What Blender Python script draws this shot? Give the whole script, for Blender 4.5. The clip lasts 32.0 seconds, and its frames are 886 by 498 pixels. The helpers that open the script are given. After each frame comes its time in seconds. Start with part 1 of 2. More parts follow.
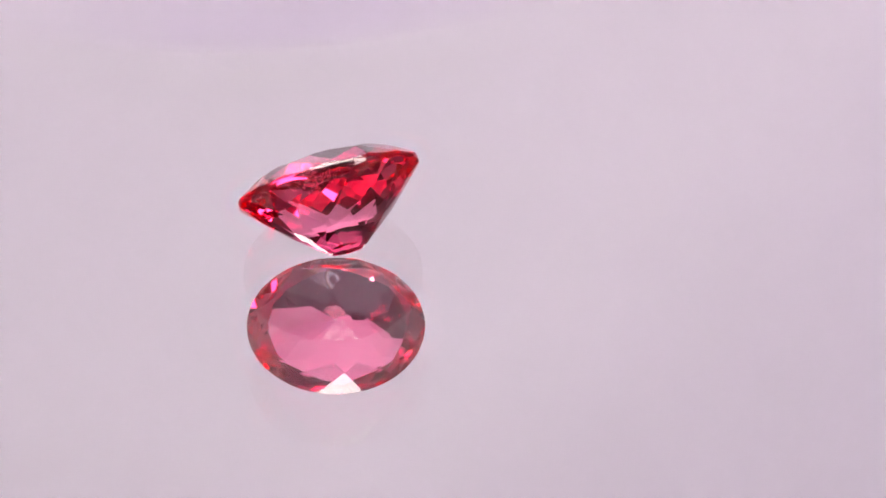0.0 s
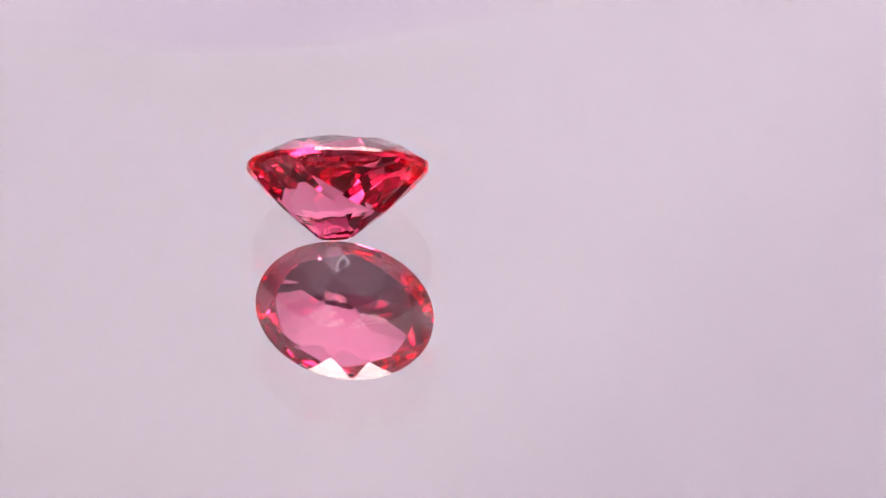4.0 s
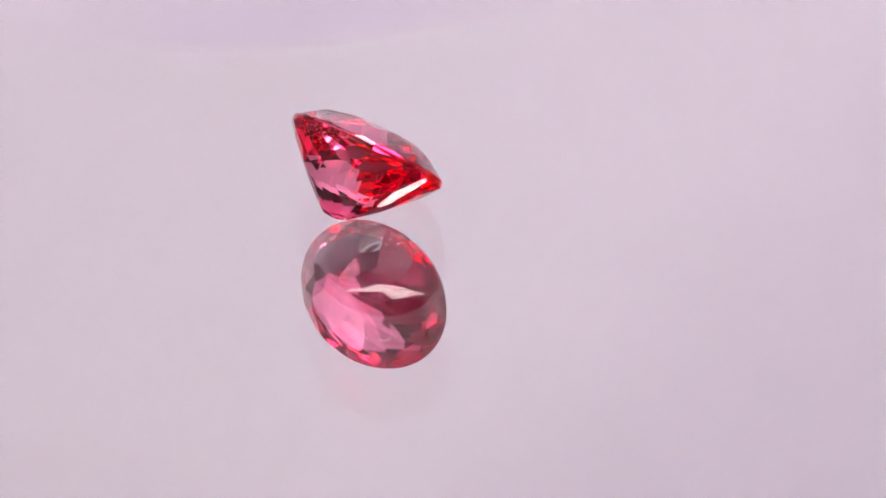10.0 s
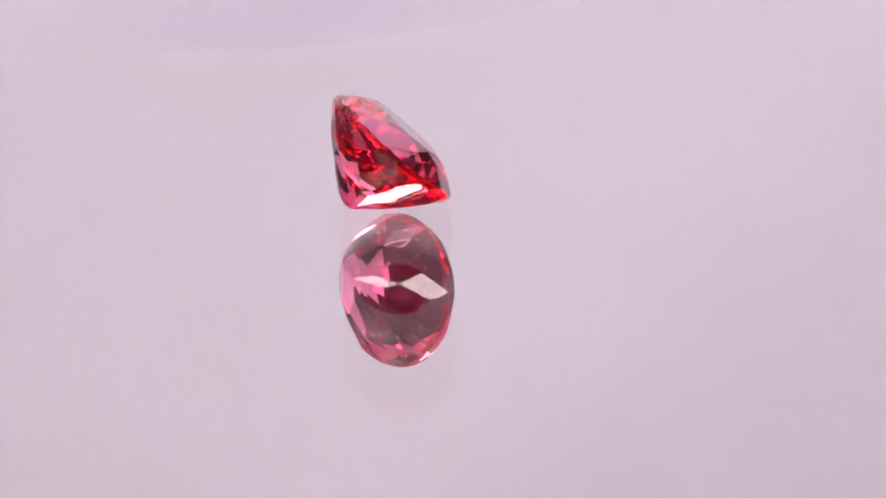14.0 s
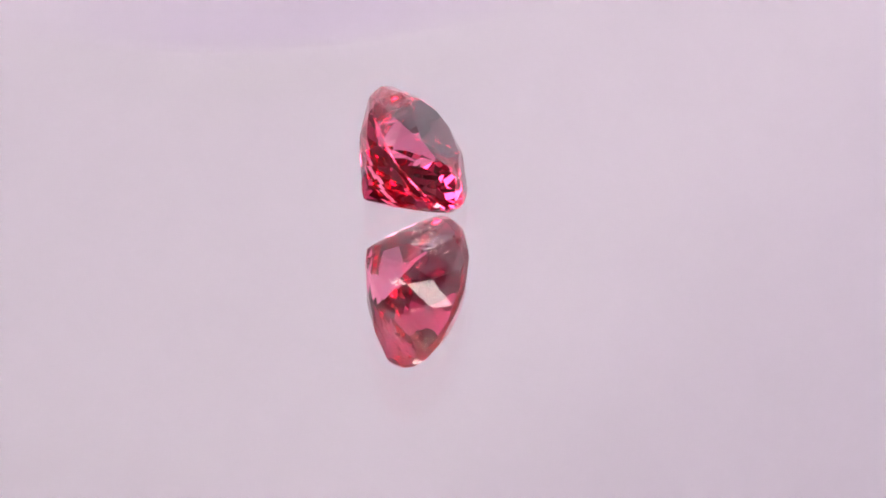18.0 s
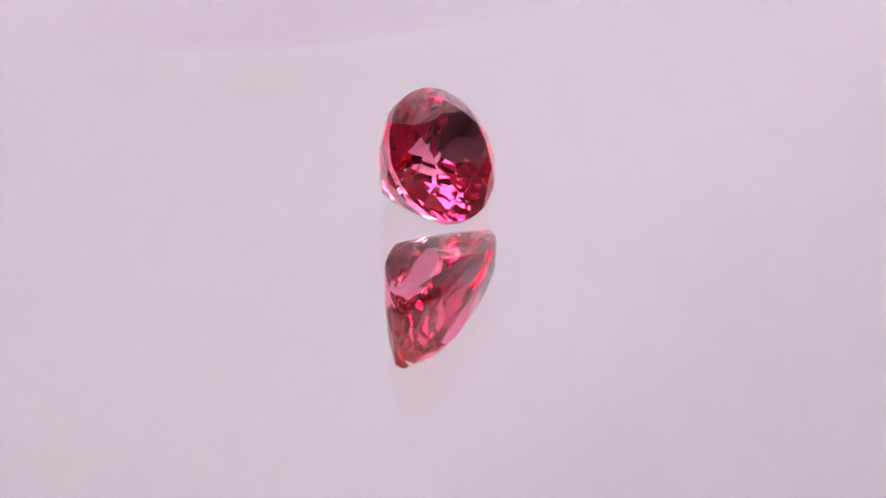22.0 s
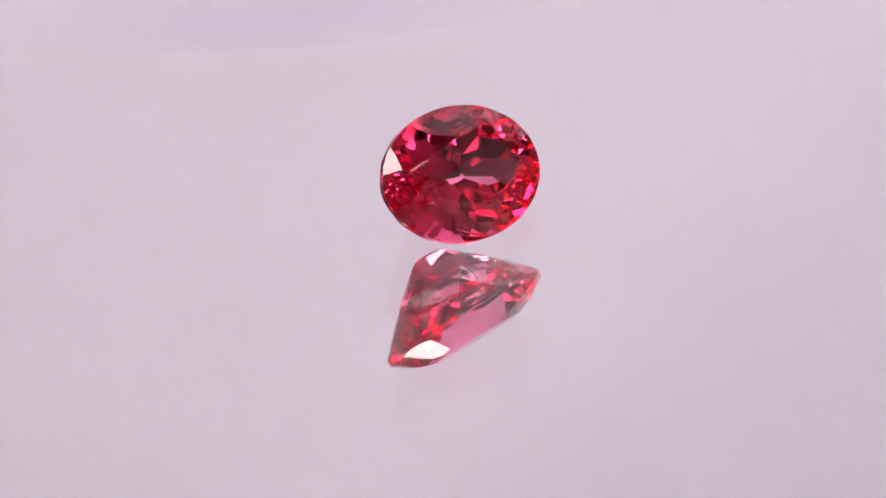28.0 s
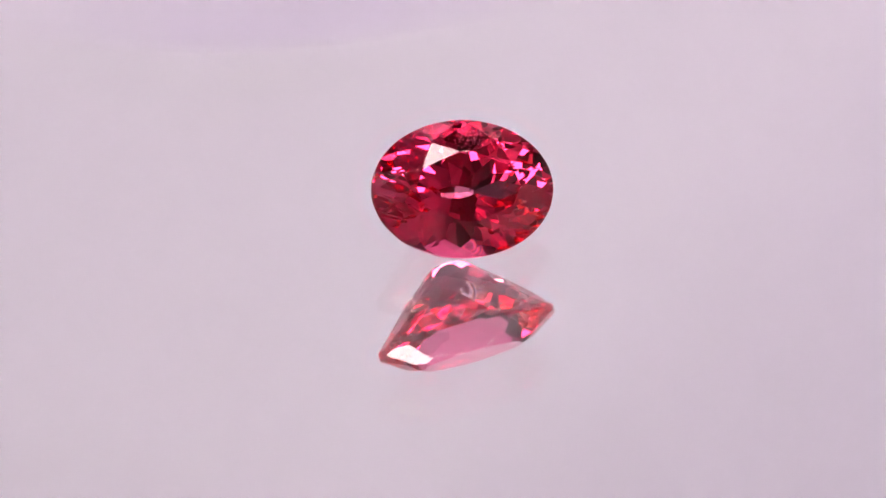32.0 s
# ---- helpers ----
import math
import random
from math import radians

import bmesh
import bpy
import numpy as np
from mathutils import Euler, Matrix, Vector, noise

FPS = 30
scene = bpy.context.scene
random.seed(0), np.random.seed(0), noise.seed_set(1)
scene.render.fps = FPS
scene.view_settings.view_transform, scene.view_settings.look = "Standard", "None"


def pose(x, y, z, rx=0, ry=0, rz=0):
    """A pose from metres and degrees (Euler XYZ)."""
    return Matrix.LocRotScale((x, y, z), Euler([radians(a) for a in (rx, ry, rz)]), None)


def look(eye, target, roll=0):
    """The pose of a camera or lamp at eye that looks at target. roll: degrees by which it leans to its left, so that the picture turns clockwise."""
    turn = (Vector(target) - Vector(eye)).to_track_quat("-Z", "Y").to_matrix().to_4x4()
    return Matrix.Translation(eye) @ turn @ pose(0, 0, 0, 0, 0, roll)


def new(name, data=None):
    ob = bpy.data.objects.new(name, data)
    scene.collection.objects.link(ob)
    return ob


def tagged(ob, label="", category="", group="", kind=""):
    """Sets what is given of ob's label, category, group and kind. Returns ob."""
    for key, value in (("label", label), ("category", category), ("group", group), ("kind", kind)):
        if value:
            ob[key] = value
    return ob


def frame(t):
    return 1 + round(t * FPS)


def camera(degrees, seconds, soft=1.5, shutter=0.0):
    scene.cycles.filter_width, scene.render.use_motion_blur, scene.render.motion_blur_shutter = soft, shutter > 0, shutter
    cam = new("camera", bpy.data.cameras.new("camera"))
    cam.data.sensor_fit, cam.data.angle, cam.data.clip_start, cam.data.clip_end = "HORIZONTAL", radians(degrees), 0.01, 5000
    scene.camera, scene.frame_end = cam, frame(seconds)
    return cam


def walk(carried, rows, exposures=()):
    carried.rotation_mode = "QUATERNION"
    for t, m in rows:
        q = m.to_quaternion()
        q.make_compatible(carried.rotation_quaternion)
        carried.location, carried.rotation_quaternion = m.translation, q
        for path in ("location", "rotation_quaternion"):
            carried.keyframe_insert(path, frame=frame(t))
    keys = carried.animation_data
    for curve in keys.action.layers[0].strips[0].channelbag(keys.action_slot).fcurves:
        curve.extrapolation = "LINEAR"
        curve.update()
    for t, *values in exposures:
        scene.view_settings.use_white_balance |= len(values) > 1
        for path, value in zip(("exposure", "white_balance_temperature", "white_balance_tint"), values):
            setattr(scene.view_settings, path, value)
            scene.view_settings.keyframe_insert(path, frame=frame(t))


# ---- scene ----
# Units: metres. The mirror's top lies at height H; sizes of the stone in millimetres.
MM = 0.001
H = 0.80
DEEP = 0.003272            # thickness of the mirror glass
AXIS = (-1.9529, 1.3185)  # the turntable's axle, mm from the point looked at

# ---- camera ----
DIST, TILT = 0.18119, radians(36.747)
cam = camera(12.0, 32.0, soft=1.5)
EYE = (0.0, -DIST * math.cos(TILT), H + DIST * math.sin(TILT))
VIEW = look(EYE, (0, 0, H), -1.866)
walk(cam, [(0.0, VIEW), (32.0, VIEW)])

# light through the stone passes many facets before it leaves
scene.cycles.max_bounces = 40
scene.cycles.transmission_bounces = 40
scene.cycles.glossy_bounces = 40
scene.cycles.transparent_max_bounces = 160

# ---- world, light, exposure ----
world = bpy.data.worlds.new("world")
scene.world = world
world.use_nodes = True
world.node_tree.nodes["Background"].inputs[0].default_value = (0.9, 0.92, 1.0, 1)
world.node_tree.nodes["Background"].inputs[1].default_value = 0.05
LAMP_POWER = 12.35
# strength of the unseen strip added to brighten the paper
LOW_FILL_POWER = 11.0
LAMP_COLOUR = (1.0, 0.91, 0.865)
# the strip lamp's middle, half width and half depth, in heights over the mirror
LAMP_U, LAMP_V, LAMP_W, LAMP_D = 0.055, -0.2455, 0.635, 0.1375
scene.view_settings.exposure = 0.0


# ---- materials ----
def material(name):
    m = bpy.data.materials.new(name)
    m.use_nodes = True
    t = m.node_tree
    t.nodes.clear()
    out = t.nodes.new("ShaderNodeOutputMaterial")

    def node(kind, inputs=None, **props):
        n = t.nodes.new(kind)
        for k, v in props.items():
            setattr(n, k, v)
        for k, v in (inputs or {}).items():
            if hasattr(v, "is_output"):
                t.links.new(v, n.inputs[k])
            else:
                n.inputs[k].default_value = v
        return n

    return m, t, out, node


def plain(name, colour, rough=0.6, metal=0.0, vary=0.12, grain=60.0, bump=0.15, depth=0.001):
    """A surface with mottling at two scales and fine relief."""
    m, t, out, node = material(name)
    co = node("ShaderNodeTexCoord").outputs["Object"]
    big = node("ShaderNodeTexNoise", {"Vector": co, "Scale": grain * 0.12, "Detail": 5.0})
    fine = node("ShaderNodeTexNoise", {"Vector": co, "Scale": grain * 6.0, "Detail": 6.0})
    mix = node("ShaderNodeMath", {0: big.outputs["Fac"], 1: fine.outputs["Fac"]}, operation="ADD")
    ramp = node("ShaderNodeMapRange", {"Value": mix.outputs[0], "From Min": 0.6, "From Max": 1.4, "To Min": 1 - vary, "To Max": 1 + vary})
    col = node("ShaderNodeMix", {"Factor": 1.0, "A": (*colour, 1)}, data_type="RGBA", blend_type="MULTIPLY")
    col.inputs["Factor"].default_value = 1.0
    col.inputs[6].default_value = (*colour, 1)
    t.links.new(ramp.outputs[0], col.inputs[7])
    bmp = node("ShaderNodeBump", {"Height": fine.outputs["Fac"], "Strength": bump, "Distance": depth})
    bsdf = node("ShaderNodeBsdfPrincipled", {"Base Color": col.outputs[2], "Roughness": rough, "Metallic": metal, "Normal": bmp.outputs[0]})
    t.links.new(bsdf.outputs[0], out.inputs[0])
    return m


def glass(name, ior, colour=(1, 1, 1), rough=0.0):
    m, t, out, node = material(name)
    b = node("ShaderNodeBsdfGlass", {"Color": (*colour, 1), "Roughness": rough, "IOR": ior})
    t.links.new(b.outputs[0], out.inputs[0])
    return m


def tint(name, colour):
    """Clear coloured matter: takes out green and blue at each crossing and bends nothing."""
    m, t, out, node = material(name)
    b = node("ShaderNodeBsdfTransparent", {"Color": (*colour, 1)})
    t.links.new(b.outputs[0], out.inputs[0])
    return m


def silver(name, colour=(0.93, 0.93, 0.94)):
    m, t, out, node = material(name)
    b = node("ShaderNodeBsdfPrincipled", {"Base Color": (*colour, 1), "Metallic": 1.0, "Roughness": 0.0})
    t.links.new(b.outputs[0], out.inputs[0])
    return m


def glow(name, colour, power):
    m, t, out, node = material(name)
    b = node("ShaderNodeEmission", {"Color": (*colour, 1), "Strength": power})
    t.links.new(b.outputs[0], out.inputs[0])
    return m


STONE = glass("spinel", 1.718)


def touching(name, ior, at):
    """The stone's polish at the glass, with a thin gap's coloured rings painted into its gloss."""
    m, t, out, node = material(name)
    co = node("ShaderNodeTexCoord").outputs["Object"]
    off = node("ShaderNodeVectorMath", {0: co, 1: at}, operation="SUBTRACT").outputs["Vector"]
    # the painted rings are stretched long across the stone
    oval = node("ShaderNodeVectorMath", {0: off, 1: (1250.0, 480.0, 480.0)}, operation="MULTIPLY").outputs["Vector"]
    mm = node("ShaderNodeVectorMath", {0: oval}, operation="LENGTH").outputs["Value"]
    sq = node("ShaderNodeMath", {0: mm, 1: 2.0}, operation="POWER").outputs[0]
    fade = node("ShaderNodeMapRange", {"Value": mm, "From Min": 0.2, "From Max": 1.5, "To Min": 0.30, "To Max": 0.0}).outputs[0]
    bands = []
    for wave in (0.61, 0.55, 0.46):
        turns = node("ShaderNodeMath", {0: sq, 1: 20.0 / wave}, operation="MULTIPLY").outputs[0]
        swing = node("ShaderNodeMath", {0: turns}, operation="COSINE").outputs[0]
        lift = node("ShaderNodeMath", {0: swing, 1: -1.0, 2: 1.0}, operation="MULTIPLY_ADD").outputs[0]
        bands.append(node("ShaderNodeMath", {0: lift, 1: fade}, operation="MULTIPLY").outputs[0])
    ring_paint = node("ShaderNodeCombineColor", {0: bands[0], 1: bands[1], 2: bands[2]}).outputs[0]
    body = node("ShaderNodeBsdfGlass", {"Color": (0.94, 0.94, 0.94, 1), "Roughness": 0.0, "IOR": ior})
    rings = node("ShaderNodeBsdfGlossy", {"Color": ring_paint, "Roughness": 0.0})
    both = node("ShaderNodeAddShader", {0: body.outputs[0], 1: rings.outputs[0]})
    t.links.new(both.outputs[0], out.inputs[0])
    return m


STONE_CONTACT = touching("spinel_at_the_glass", 1.718, (-0.00038, 0.00187, -0.00155))
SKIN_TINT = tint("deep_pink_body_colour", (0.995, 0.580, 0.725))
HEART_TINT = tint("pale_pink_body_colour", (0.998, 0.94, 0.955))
GIRDLE_SKIN = glass("ground_girdle", 1.718, (1, 1, 1), 0.07)
FLECK = plain("mineral_fleck", (0.75, 0.6, 0.62), 0.3, 0.0, 0.1, 900.0, 0.0)
MIRROR_GLASS = glass("mirror_glass", 1.6)
SILVER = silver("silvering")
BACK_PAINT = plain("grey_backing_paint", (0.25, 0.26, 0.28), 0.7)
PAPER = plain("lilac_paper", (0.845, 0.790, 0.922), 0.85, 0.0, 0.02, 30.0, 0.05, 0.0005)
DIFFUSER = glow("lamp_diffuser", LAMP_COLOUR, LAMP_POWER)
LOW_FILL = glow("low_fill_glow", LAMP_COLOUR, LOW_FILL_POWER)
FILL_CARD = plain("white_fill_card", (0.58, 0.56, 0.57), 0.85, 0.0, 0.03, 80.0, 0.1, 0.0003)
GREY_FILL_CARD = plain("grey_fill_card", (0.28, 0.268, 0.272), 0.85, 0.0, 0.03, 80.0, 0.1, 0.0003)
CLOTH = plain("grey_cloth", (0.18, 0.17, 0.175), 0.9, 0.0, 0.05, 80.0, 0.2, 0.0005)
ROOF = plain("dark_cloth", (0.075, 0.07, 0.072), 0.9, 0.0, 0.08, 80.0, 0.2, 0.0005)
BLACK_PLASTIC = plain("black_plastic", (0.03, 0.03, 0.032), 0.45, 0.0, 0.1, 150.0, 0.1)
LENS_GLASS = plain("lens_glass", (0.02, 0.015, 0.025), 0.05, 0.0, 0.05, 50.0, 0.0)
STEEL = plain("brushed_steel", (0.55, 0.55, 0.56), 0.35, 1.0, 0.06, 200.0, 0.1)
TABLE_TOP = plain("grey_laminate", (0.30, 0.29, 0.30), 0.5, 0.0, 0.1, 40.0, 0.1)
WALL = plain("grey_paint", (0.50, 0.46, 0.47), 0.9, 0.0, 0.08, 12.0, 0.1)
FLOOR = plain("dark_carpet", (0.08, 0.075, 0.08), 0.95, 0.0, 0.25, 50.0, 0.4)
CEILING = plain("ceiling_paint", (0.6, 0.56, 0.57), 0.9, 0.0, 0.05, 12.0, 0.1)
DUST = plain("grey_dust", (0.55, 0.49, 0.56), 0.9)


# ---- building ----
def link(name, bm, mat, parent=None, label=""):
    me = bpy.data.meshes.new(name)
    bm.to_mesh(me)
    bm.free()
    me.materials.append(mat)
    ob = new(name, me)
    if parent is not None:
        ob.parent = parent
    if label:
        ob["label"] = label
    return ob


def part(name, bm, mat, parent, label=""):
    return link(name, bm, mat, parent, label)


def box(bm, lo, hi, bevel=0.0):
    made = bmesh.ops.create_cube(bm, size=1.0)["verts"]
    for v in made:
        v.co = Vector([lo[i] + (v.co[i] + 0.5) * (hi[i] - lo[i]) for i in range(3)])
    if bevel:
        edges = list({e for v in made for e in v.link_edges})
        bmesh.ops.bevel(bm, geom=edges, offset=bevel, segments=2, affect="EDGES", profile=0.5)
    return bm


def lathe(bm, profile, steps=96, close=True):
    """Turns a profile of (radius, height) about the z axis; a radius of 0 closes with a fan."""
    rings = []
    for r, z in profile:
        if r == 0:
            rings.append([bm.verts.new((0, 0, z))])
        else:
            rings.append([bm.verts.new((r * math.cos(2 * math.pi * k / steps), r * math.sin(2 * math.pi * k / steps), z)) for k in range(steps)])
    for a, b in zip(rings, rings[1:]):
        for k in range(steps):
            j = (k + 1) % steps
            if len(a) == 1:
                bm.faces.new((a[0], b[k], b[j]))
            elif len(b) == 1:
                bm.faces.new((a[k], b[0], a[j]))
            else:
                bm.faces.new((a[k], b[k], b[j], a[j]))
    bmesh.ops.recalc_face_normals(bm, faces=bm.faces[:])
    return bm


# ---- the stone's cut ----
HALF_L, HALF_W = 4.0, 5.9486 / 2      # half length and half width of the girdle
GIRDLE, CROWN, PAVILION = 0.229, 0.9256, 3.1395
GIRDLE_LEAN = math.tan(radians(5.5))
BREAK, STAR_TIP = 2.4878, 0.7487      # steepness of the crown's break facets, reach of the stars' tips
MAIN, APEX, KEEL = 3.413, 0.8194, 0.1538
# how far out the girdle triangles' tips lie, and how much deeper than the keel the lower rhombs would reach, from the ends to the flanks
TIPS = (0.82, 0.83, 0.855, 0.78, 0.675)
LOWS = (0.19, 0.19, 0.19, 0.09, 0.09)
# four mains of one flank were cut a little turned and steeper
FLANK = {21: (-0.07, 1.05), 23: (-0.05, 1.08), 25: (0.05, 1.08), 27: (0.07, 1.05)}

# facets that sit a little off the plan: a point that stays in the facet (mm), its turn about the axis and its dip, in degrees
RECUT = {("main", 31): ((3.19, -0.364, -0.99), -3.0, -2.5), ("kite", 31): ((1.68, -0.17, -2.36), -4.0, 1.2),
         ("bezel", 8): ((0.0, 1.98, 0.77), -5.0, 0.8), ("break", 29): ((3.450, -1.284, 0.183), -0.4, -2.6),
         ("break", 3): ((3.46, 1.29, 0.20), -1.6, 1.8), ("break", 5): ((2.40, 2.21, 0.23), 4.0, 1.5), ("bezel", 4): ((2.39, 1.44, 0.63), -3.0, -4.0),
         ("triangle", 0): ((3.462, -0.03, -0.752), -9.6, -3.6), ("rhomb", 0): ((2.72, 0.0, -1.44), -3.6, 0.6)}


def heading(i):
    """Where the facet of index i of 32 touches the girdle: its normal has that share of a full turn."""
    phi = 2 * math.pi * i / 32
    return math.atan2(HALF_W * math.sin(phi), HALF_L * math.cos(phi))


def spread(i, steps=1):
    """The mean angle from index i to the indices so many steps away."""
    a, b = heading(i + steps), heading(i - steps)
    return ((a - b + math.pi) % (2 * math.pi) - math.pi) / 2


def keel_end(i):
    return KEEL * abs(math.cos(heading(i)))


def main_steepness(i):
    return MAIN / (1 - keel_end(i))


def facet_planes():
    """Planes a*X + b*Y + c*z <= h of all facets, with X and Y in half lengths and half widths."""
    g = GIRDLE / 2
    # the girdle's upper half leans a little towards the crown
    planes = []
    for k in range(144):
        a, b = math.cos(2 * math.pi * (k + 0.5) / 144), math.sin(2 * math.pi * (k + 0.5) / 144)
        lean = GIRDLE_LEAN * math.hypot(a / HALF_L, b / HALF_W)
        planes += [(a, b, 0.0, 1.0), (a, b, lean, 1.0 + lean * 0.02)]

    placed = {}

    def facet(i, steep, reach, side, kind=""):
        placed[kind, i] = len(planes)
        planes.append((math.cos(heading(i)), math.sin(heading(i)), side / steep, reach + g / steep))

    # crown: break facets, bezels, stars; they meet at the stars' tips
    tip = {i: (1 - STAR_TIP * math.cos(spread(i))) * BREAK for i in range(2, 32, 4)}
    corner = {}
    for i in range(1, 32, 2):
        facet(i, BREAK, 1.0, 1, "break")
    for i in range(0, 32, 4):
        lift = (1 - math.cos(spread(i))) * BREAK
        steep = ((tip[(i + 2) % 32] + tip[(i - 2) % 32]) / 2 - lift) / (1 - STAR_TIP * math.cos(spread(i, 2)))
        corner[i] = 1 + (lift - CROWN) / steep
        facet(i, steep, 1 + lift / steep, 1, "bezel")
    for i in range(2, 32, 4):
        edge = (corner[i - 2] + corner[(i + 2) % 32]) / 2 * math.cos(spread(i, 2))
        steep = (CROWN - tip[i]) / (STAR_TIP - edge)
        facet(i, steep, edge + CROWN / steep, 1)
    # pavilion: girdle triangles, rhombic mains, lower rhombs, keel kites; neighbours meet in single points
    tri = {}
    for i in range(0, 32, 2):
        c = math.cos(spread(i))
        tri[i] = main_steepness(i) * (1 - APEX * c) / (1 - (1 - c) / (1 - APEX)) / (1 - APEX)

    def below(i, steep, reach):
        """A facet as its normal and reach, with depths counted from the girdle's lower edge."""
        return Vector((math.cos(heading(i)), math.sin(heading(i)), 1 / steep)), reach

    def meet(*three):
        m = Matrix([n for n, far in three])
        return m.inverted() @ Vector([far for n, far in three])

    def side(i):
        return min(i % 16, 16 - i % 16) // 2

    def lay(n, far, kind="", i=0):
        placed[kind, i] = len(planes)
        planes.append((n.x, n.y, -n.z, far + n.z * g))

    mains, rhombs, kites = {}, {}, {}
    for i in range(1, 32, 2):
        dip = (1 - math.cos(spread(i))) * (tri[i - 1] + tri[(i + 1) % 32]) / 2
        swing, more = FLANK.get(i, (0.0, 1.0))
        at = Vector((math.cos(heading(i)), math.sin(heading(i)), dip))
        n = Vector((math.cos(heading(i) + swing), math.sin(heading(i) + swing), 1 / (main_steepness(i) * more)))
        mains[i] = n, n.dot(at)
        lay(*mains[i], "main", i)
    for i in range(0, 32, 2):
        if i < 16:
            upright = Vector((math.cos(heading(i)), math.sin(heading(i)), 0.0)), TIPS[side(i)]
            depth = meet(mains[(i - 1) % 32], mains[i + 1], upright).z
            upper = below(i, depth / (1 - TIPS[side(i)]), 1.0)
        else:
            upper = below(i, tri[i], 1.0)
        p = meet(mains[(i - 1) % 32], mains[i + 1], upper)
        lay(*upper, "triangle", i)
        out = p.x * math.cos(heading(i)) + p.y * math.sin(heading(i))
        steep = (PAVILION + LOWS[side(i)] - p.z) / (out - keel_end(i))
        rhombs[i] = below(i, steep, out + p.z / steep)
        lay(*rhombs[i], "rhomb", i)
    for i in range(1, 32, 2):
        p = meet(mains[i], rhombs[i - 1], rhombs[(i + 1) % 32])
        out = p.x * math.cos(heading(i)) + p.y * math.sin(heading(i))
        steep = (PAVILION - p.z) / (out - keel_end(i))
        kites[i] = below(i, steep, out + p.z / steep)
        lay(*kites[i], "kite", i)
    # the keel is polished round: narrow bevels between the keel kites and its flat
    for share, cut in ((0.66, 0.984),):
        for i in range(1, 32, 2):
            n, far = kites[i]
            flat = Vector((n.x * share, n.y * share, n.z))
            edge = Vector((math.cos(heading(i)) * keel_end(i), math.sin(heading(i)) * keel_end(i), PAVILION))
            lay(flat, flat.dot(edge) * cut)
    for key, (pivot, turn, dip) in RECUT.items():
        a, b, c, h = planes[placed[key]]
        n = Vector((a / HALF_L, b / HALF_W, c)).normalized()
        az, el = math.atan2(n.y, n.x) + radians(turn), math.asin(n.z) + radians(dip)
        n = Vector((math.cos(az) * math.cos(el), math.sin(az) * math.cos(el), math.sin(el)))
        planes[placed[key]] = (n.x * HALF_L, n.y * HALF_W, n.z, n.dot(Vector(pivot)))
    planes.append((0.0, 0.0, 1.0, g + CROWN))
    planes.append((0.0, 0.0, -1.0, g + PAVILION))
    return planes


def cut_stone(size=1.0):
    """The convex body that all facet planes leave, as a bmesh in metres."""
    bm = bmesh.new()
    planes = facet_planes()
    seen = {}
    for i, (a, b, c, h) in enumerate(planes):
        n = Vector((a, b, c))
        far = h / n.length
        n.normalize()
        e = n.orthogonal().normalized()
        f = n.cross(e)
        poly = [n * far + 9 * (x * e + y * f) for x, y in ((-1, -1), (1, -1), (1, 1), (-1, 1))]
        for j, (a2, b2, c2, h2) in enumerate(planes):
            if j == i or len(poly) < 3:
                continue
            d = [a2 * p[0] + b2 * p[1] + c2 * p[2] - h2 for p in poly]
            kept = []
            for k in range(len(poly)):
                m = (k + 1) % len(poly)
                if d[k] <= 1e-6:
                    kept.append(poly[k])
                if (d[k] < -1e-6 and d[m] > 1e-6) or (d[k] > 1e-6 and d[m] < -1e-6):
                    kept.append(poly[k].lerp(poly[m], d[k] / (d[k] - d[m])))
            poly = kept
        if len(poly) < 3:
            continue
        ring = []
        for p in poly:
            q = Vector((p[0] * HALF_L, p[1] * HALF_W, p[2])) * (MM * size)
            key = tuple(round(v / (MM * 0.004)) for v in q)
            found = None
            for dx in (-1, 0, 1):
                for dy in (-1, 0, 1):
                    for dz in (-1, 0, 1):
                        found = found or seen.get((key[0] + dx, key[1] + dy, key[2] + dz))
            if not found:
                found = seen[key] = bm.verts.new(q)
            if found not in ring:
                ring.append(found)
        if len(ring) >= 3:
            try:
                bm.faces.new(ring)
            except ValueError:
                pass
    bmesh.ops.holes_fill(bm, edges=[e for e in bm.edges if len(e.link_faces) == 1], sides=0)
    bmesh.ops.recalc_face_normals(bm, faces=bm.faces[:])
    return bm


# ---- structure: a dim studio room ----
def room():
    w, d, h, t = 1.1, 1.2, 2.3, 0.1
    for name, lo, hi, mat in (("floor", (-w, -d, -t), (w, d, 0), FLOOR), ("ceiling", (-w, -d, h), (w, d, h + t), CEILING),
                              ("wall_north", (-w, d, 0), (w, d + t, h), WALL), ("wall_south", (-w, -d - t, 0), (w, -d, h), WALL),
                              ("wall_east", (w, -d, 0), (w + t, d, h), WALL), ("wall_west", (-w - t, -d, 0), (-w, d, h), WALL)):
        ob = link(name, box(bmesh.new(), lo, hi), mat)
        tagged(ob, kind="structure", category=name.split("_")[0], label="plain matt dark grey studio " + name.split("_")[0])


def studio_table():
    root = tagged(new("studio_table"), "plain grey laminate table under the turntable", "table")
    root.location = (0, 0, 0)
    part("tabletop", box(bmesh.new(), (-0.6, -0.35, 0.72), (0.6, 0.42, 0.75), 0.003), TABLE_TOP, root)
    for x in (-0.56, 0.52):
        for y in (-0.31, 0.34):
            part("leg", box(bmesh.new(), (x, y, 0.0), (x + 0.04, y + 0.04, 0.72), 0.002), STEEL, root)


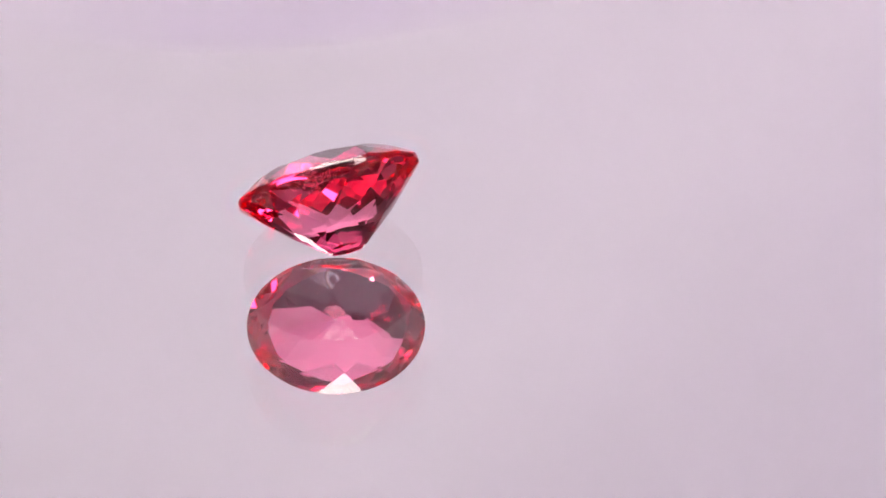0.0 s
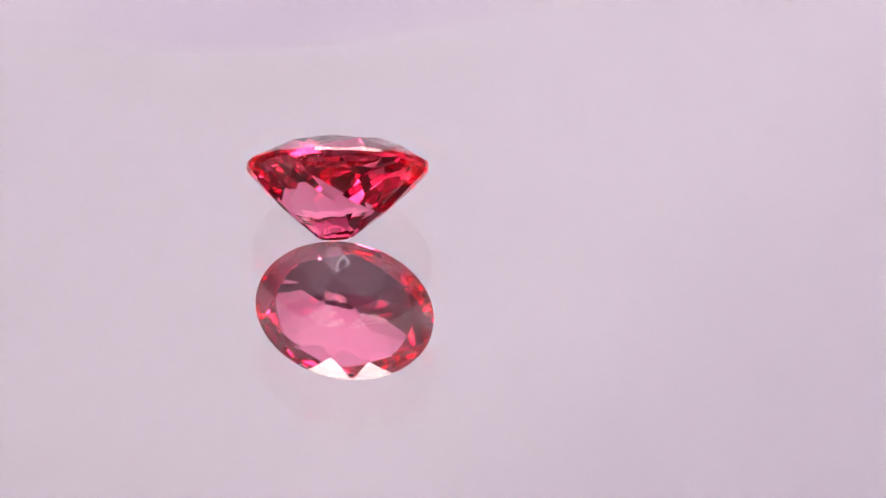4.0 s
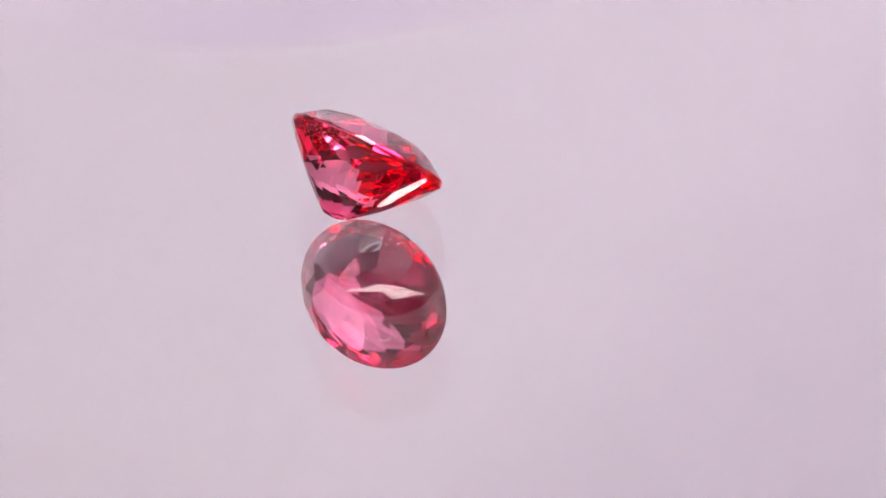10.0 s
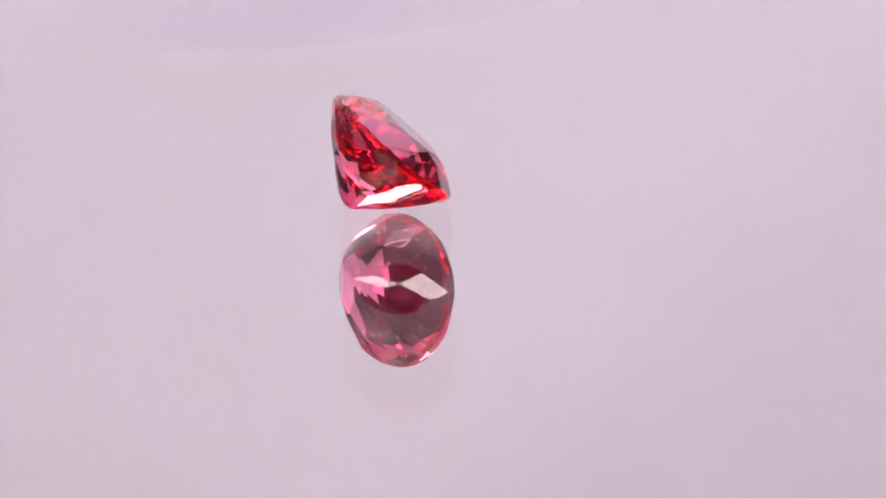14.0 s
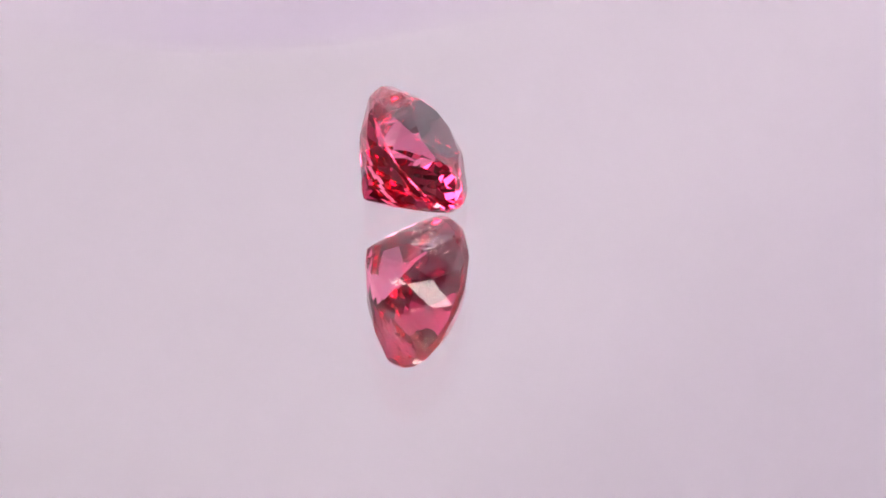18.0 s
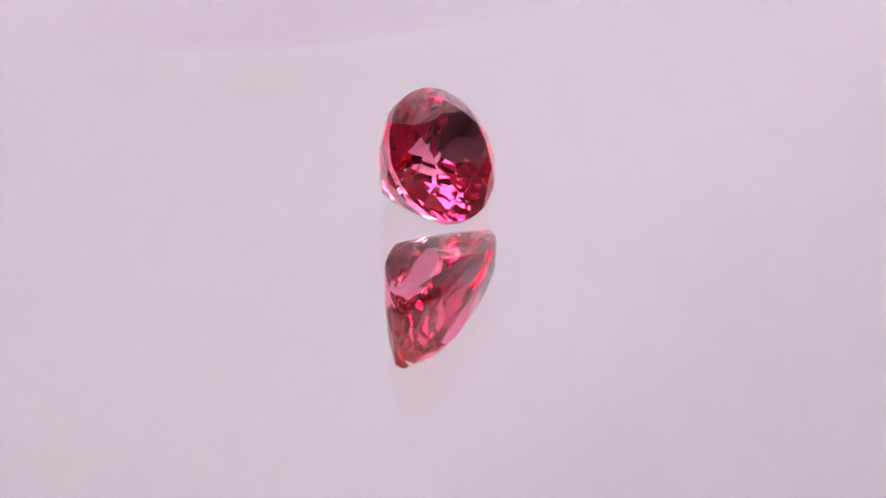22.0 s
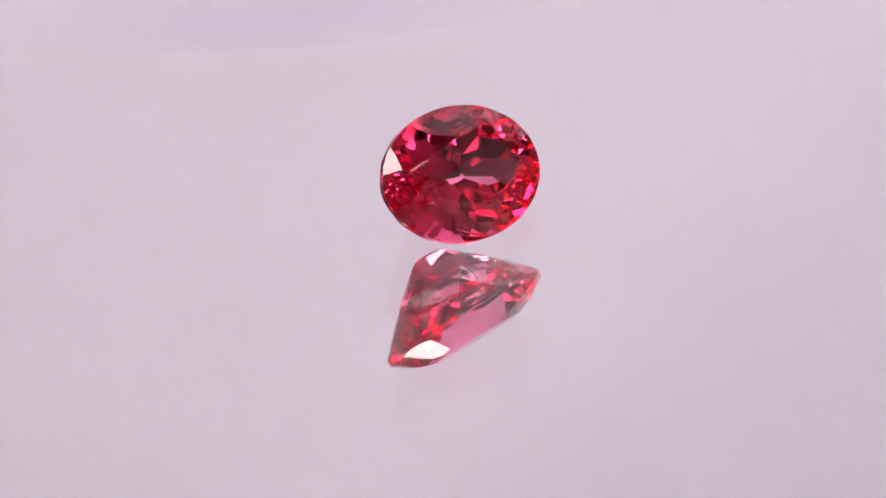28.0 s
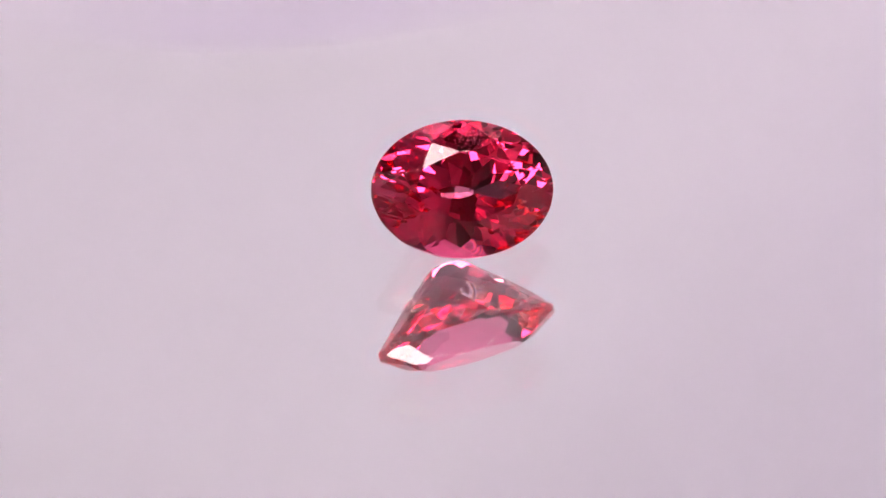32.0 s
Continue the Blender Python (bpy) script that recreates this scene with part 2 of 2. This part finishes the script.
def turntable():
    """A low black drive with the round mirror on it; the mirror is silvered on its back."""
    base = tagged(new("turntable_base"), "low round black plastic turntable drive on the table", "turntable")
    base.location = (AXIS[0] * MM, AXIS[1] * MM, 0.75)
    top = H - 0.75 - DEEP - 0.0006
    part("housing", lathe(bmesh.new(), [(0, 0), (0.058, 0), (0.060, 0.002), (0.060, top - 0.006), (0.058, top - 0.004), (0, top - 0.004)]), BLACK_PLASTIC, base)
    part("spindle", lathe(bmesh.new(), [(0, top - 0.004), (0.03, top - 0.004), (0.03, top), (0, top)], 48), STEEL, base)
    r = 0.090
    plate = link("mirror_plate", lathe(bmesh.new(), [(r - 0.0006, -DEEP), (r, -DEEP + 0.0006), (r, -0.0006), (r - 0.0006, 0), (0, 0)], 128), MIRROR_GLASS)
    tagged(plate, "clean round glass mirror turning slowly on its drive", "mirror")
    plate.location = (AXIS[0] * MM, AXIS[1] * MM, H)
    part("silvering", lathe(bmesh.new(), [(0, -DEEP), (r - 0.0006, -DEEP), (r - 0.0006, -DEEP - 0.0002), (0, -DEEP - 0.0002)], 128), SILVER, plate, "bright silvered back of the glass")
    part("backing", lathe(bmesh.new(), [(0, -DEEP - 0.00022), (r - 0.0006, -DEEP - 0.00022), (r - 0.0006, -DEEP - 0.00058), (0, -DEEP - 0.00058)], 128), BACK_PAINT, plate, "grey paint over the silvering")
    return plate


BACK_Y = 0.25
FLOOR_Z = 0.7527
TOP = 0.45               # height of the added light box's roof over the mirror


def light_shaping_box():
    """An unseen light box added round the turntable to shape the light: grey cloth, darker roof, cards at the sides and
    front.
    """
    root = tagged(new("light_shaping_box"), "unseen grey cloth light box added round the mirror", "light box")
    root.location = (0, 0, 0.7502)
    w, y0, y1, h, t = 0.33, -0.42, BACK_Y + 0.03, H - 0.7502 + TOP + 0.012, 0.004
    for x in (-w, w):
        part("side_panel", box(bmesh.new(), (x - t / 2, y0, 0), (x + t / 2, y1, h), 0.001), CLOTH, root)
    part("front_panel", box(bmesh.new(), (-w + t, y0, 0), (w - t, y0 + t, h), 0.001), CLOTH, root)
    part("back_panel", box(bmesh.new(), (-w + t, y1 - t, 0), (w - t, y1, h), 0.001), CLOTH, root)
    part("roof_panel", box(bmesh.new(), (-w - t, y0 - t, h + 0.001), (w + t, y1 + t, h + 0.005), 0.001), ROOF, root, "unseen darker roof cloth added to shape the light")
    # unseen cards added to bounce fill light into the stone
    part("fill_card", box(bmesh.new(), (w - 0.012, y0 + 0.02, 0.003), (w - 0.008, 0.085, 0.15), 0.0005), FILL_CARD, root, "unseen white card added as fill")
    part("fill_card", box(bmesh.new(), (-w + 0.008, y0 + 0.02, 0.003), (-w + 0.012, -0.06, h - 0.02), 0.0005), FILL_CARD, root, "unseen white card added as fill")
    part("fill_card", box(bmesh.new(), (-w + 0.02, y0 + 0.02, h - 0.012), (w - 0.02, -0.19, h - 0.008), 0.0005), GREY_FILL_CARD, root, "unseen grey card added as fill")
    part("front_fill_card", box(bmesh.new(), (-w + 0.02, y0 + 0.008, 0.003), (w - 0.02, y0 + 0.012, h - 0.02), 0.0005), GREY_FILL_CARD, root, "unseen light grey card added as fill")
    part("floor_panel", box(bmesh.new(), (-w + t, y0 + t, 0.0), (w - t, y1 - t, 0.002), 0.0005), CLOTH, root)


def strip_lamp():
    root = tagged(new("strip_lamp"), "long flat lamp with a glowing warm white diffuser", "studio lamp")
    root.location = (LAMP_U * TOP, LAMP_V * TOP, H + TOP)
    x, y = LAMP_W * TOP, LAMP_D * TOP
    part("diffuser", box(bmesh.new(), (-x, -y, 0.0), (x, y, 0.003), 0.0008), DIFFUSER, root, "glowing warm white diffuser")
    e = 0.006
    bm = bmesh.new()
    box(bm, (-x - e, -y - e, 0.0032), (x + e, y + e, 0.011))
    for lo, hi in (((-x - e, -y - e, -0.001), (x + e, -y - 0.0005, 0.0031)), ((-x - e, y + 0.0005, -0.001), (x + e, y + e, 0.0031)),
                   ((-x - e, -y, -0.001), (-x - 0.0005, y, 0.0031)), ((x + 0.0005, -y, -0.001), (x + e, y, 0.0031))):
        box(bm, lo, hi)
    part("housing", bm, BLACK_PLASTIC, root)


def studio_camera():
    """The camera that films, on a short stand; its front glass lies just behind the eye."""
    root = tagged(new("studio_camera"), "black camera with a macro lens on a short stand", "camera")
    root.matrix_basis = VIEW
    part("lens_barrel", lathe(bmesh.new(), [(0.020, 0.006), (0.031, 0.004), (0.033, 0.006), (0.033, 0.040), (0.030, 0.044), (0.030, 0.075), (0, 0.075)], 64), BLACK_PLASTIC, root)
    part("front_glass", lathe(bmesh.new(), [(0, 0.0062), (0.010, 0.0066), (0.0198, 0.008), (0, 0.009)], 48), LENS_GLASS, root, "dark coated front lens")
    part("body", box(bmesh.new(), (-0.065, -0.042, 0.0755), (0.065, 0.045, 0.125), 0.006), BLACK_PLASTIC, root)
    part("viewfinder_hump", box(bmesh.new(), (-0.022, 0.0455, 0.080), (0.022, 0.062, 0.122), 0.005), BLACK_PLASTIC, root)
    stand = tagged(new("camera_stand"), "short black camera stand with a round foot", "stand")
    foot = VIEW @ Vector((0, -0.044, 0.10))
    stand.location = (foot.x, foot.y, FLOOR_Z)
    part("base_plate", lathe(bmesh.new(), [(0, 0), (0.05, 0), (0.05, 0.006), (0.046, 0.008), (0, 0.008)], 48), BLACK_PLASTIC, stand)
    part("column", lathe(bmesh.new(), [(0, 0.008), (0.009, 0.008), (0.009, foot.z - FLOOR_Z + 0.004), (0, foot.z - FLOOR_Z + 0.004)], 24), BLACK_PLASTIC, stand)


def backdrop_fill():
    """An unseen low strip behind the turntable, added to brighten the foot of the paper."""
    root = tagged(new("backdrop_fill"), "unseen low strip light added to brighten the paper", "studio lamp")
    root.matrix_basis = Matrix.Translation((0.0, 0.108, 0.7532)) @ pose(0, 0, 0, -35, 0, 0)
    part("diffuser", box(bmesh.new(), (-0.15, 0.0102, 0.008), (0.15, 0.0116, 0.040), 0.0005), LOW_FILL, root, "glowing warm white diffuser")
    bm = bmesh.new()
    box(bm, (-0.153, 0.0, 0.005), (0.153, 0.0100, 0.043), 0.001)
    part("housing", bm, BLACK_PLASTIC, root)
    part("foot", box(bmesh.new(), (-0.02, -0.004, 0.003), (0.02, 0.0, 0.02), 0.001), BLACK_PLASTIC, root)


def spaced(lo, a, b, hi, fine, coarse):
    """Steps from lo to hi, fine between a and b."""
    out, v = [], lo
    while v < hi - 1e-6:
        out.append(v)
        v += fine if a <= v < b else coarse
    return out + [hi]


def paper_depth(x, z):
    """How far the upright paper stands off its plane: it bows forward towards one upper corner and has one soft crease."""
    s = min(max((0.78 * (x - 0.022) + 0.62 * (z - H - 0.181)) / 0.10, 0.0), 1.0)
    bow = -0.050 * s * s * (3 - 2 * s)
    u = (x + 0.0185) / MM
    d = (z - H) / MM - (151.44 - 0.045 * u - 0.0009 * u * u)
    reach = 1 / (1 + math.exp(-(x + 0.036) / 0.006)) / (1 + math.exp((x - 0.004) / 0.007))
    return bow - 0.0066 * math.exp(-math.sqrt(d * d + 0.3) / 4.0) * reach


SWEEP = 0.12


def backdrop():
    """A sheet of lilac paper behind the mirror that sweeps forward to the floor of the light box."""
    bm = bmesh.new()
    xs = spaced(-0.172, -0.06, 0.07, 0.205, 0.0013, 0.01)
    zs = spaced(FLOOR_Z + SWEEP, H + 0.10, H + 0.24, H + 0.36, 0.0008, 0.012)
    line = [(0.098, FLOOR_Z)] + [(BACK_Y - SWEEP + SWEEP * math.sin(a), FLOOR_Z + SWEEP - SWEEP * math.cos(a)) for a in (math.pi / 2 * k / 16 for k in range(16))]
    grid = [[bm.verts.new((x, y, z)) for x in xs] for y, z in line]
    grid += [[bm.verts.new((x, BACK_Y + paper_depth(x, z), z)) for x in xs] for z in zs]
    for k in range(len(grid) - 1):
        for i in range(len(xs) - 1):
            bm.faces.new((grid[k][i], grid[k][i + 1], grid[k + 1][i + 1], grid[k + 1][i])).smooth = True
    ob = link("backdrop", bm, PAPER)
    tagged(ob, "pale lilac paper backdrop sweeping up behind the mirror", "backdrop", kind="structure")
    return ob


def dust_specks():
    """Two flecks of dust on the paper."""
    for x, z, r in ((-37.4, 150.4, 0.13), (-13.85, 153.3, 0.14)):
        bm = bmesh.new()
        bmesh.ops.create_icosphere(bm, subdivisions=2, radius=r * MM)
        for v in bm.verts:
            v.co *= 0.75 + 0.5 * noise.random()
            v.co.y *= 0.45
        ob = tagged(link("dust_speck", bm, DUST), "tiny grey speck of dust on the lilac paper", "dust", "specks on the paper")
        ob.location = (x * MM, BACK_Y + paper_depth(x * MM, H + z * MM) - 0.00008, H + z * MM)


def resting_normal():
    a = heading(9)
    return Vector((math.cos(a) / HALF_L, math.sin(a) / HALF_W, -1 / main_steepness(9))).normalized()


def wear(mesh):
    """Rounds the crown's long edges a hair's breadth, as they are after wear."""
    bm = bmesh.new()
    bm.from_mesh(mesh)
    edges = [e for e in bm.edges if len(e.link_faces) == 2 and min(f.normal.z for f in e.link_faces) > 0.5 and e.calc_length() > 0.4 * MM]
    bmesh.ops.bevel(bm, geom=edges, offset=0.012 * MM, segments=1, affect="EDGES", profile=0.5, clamp_overlap=True)
    bm.to_mesh(mesh)
    bm.free()


def gemstone():
    ob = link("gemstone", cut_stone(), STONE)
    tagged(ob, "faceted oval pink-red gemstone lying tilted on the mirror", "gemstone")
    ob.data.materials.append(STONE_CONTACT)
    ob.data.materials.append(GIRDLE_SKIN)
    wear(ob.data)
    down = resting_normal()
    for face in ob.data.polygons:
        if face.normal.dot(down) > 0.99999:
            face.material_index = 1
        elif abs(face.normal.z) < 0.2:
            face.material_index = 2
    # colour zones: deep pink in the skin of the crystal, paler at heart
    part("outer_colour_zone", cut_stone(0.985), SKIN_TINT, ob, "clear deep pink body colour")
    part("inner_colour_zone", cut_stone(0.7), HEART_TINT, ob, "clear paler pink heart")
    # a veil of tiny flecks under the crown at one long side, and a few single ones elsewhere
    rng = random.Random(5)
    bm = bmesh.new()
    for k in range(300):
        if k < 262:
            at = Vector((rng.gauss(-0.55, 0.52), rng.gauss(-2.05, 0.26), rng.gauss(-0.02, 0.22)))
            size = rng.uniform(0.008, 0.026)
        else:
            at = Vector((rng.uniform(-2.2, 2.2), rng.uniform(-1.5, 1.5), rng.uniform(-1.2, 0.5)))
            size = rng.uniform(0.008, 0.016)
        if (at.x / HALF_L) ** 2 + (at.y / HALF_W) ** 2 > 0.74 or at.z > 0.45:
            continue
        made = bmesh.ops.create_icosphere(bm, subdivisions=1, radius=size * MM)["verts"]
        for v in made:
            v.co = v.co * rng.uniform(0.7, 1.3) + at * MM
    part("fleck_veil", bm, FLECK, ob, "pale mineral flecks inside the stone")["kind"] = "stuff"
    return ob


def resting_tilt(body):
    """The turn that lays one main facet of the pavilion flat on the mirror, and the height that the middle then has."""
    down = resting_normal()
    turn = Matrix.Rotation(math.asin(-down.y), 4, "X") @ Matrix.Rotation(math.atan2(down.x, -down.z), 4, "Y")
    return turn, max(v.co.dot(down) for v in body.data.vertices)


room()
studio_table()
plate = turntable()
light_shaping_box()
strip_lamp()
backdrop_fill()
studio_camera()
backdrop()
dust_specks()
stone = gemstone()


def motions():
    """The turntable turns clockwise seen from above and carries the stone round its axle."""
    turn, rise = resting_tilt(stone)
    axle = Matrix.Translation((AXIS[0] * MM, AXIS[1] * MM, H))
    off = Matrix.Translation((-2.8662 * MM, 0.4886 * MM, rise + 0.000002))
    stone_rows, plate_rows = [], []
    for k in range(33):
        t = float(k)
        yaw = Matrix.Rotation(radians(1.0024 - 5.7041 * t + 0.003081 * t * t), 4, "Z")
        stone_rows.append((t, axle @ yaw @ off @ turn))
        plate_rows.append((t, axle @ yaw))
    walk(stone, stone_rows)
    walk(plate, plate_rows)


motions()
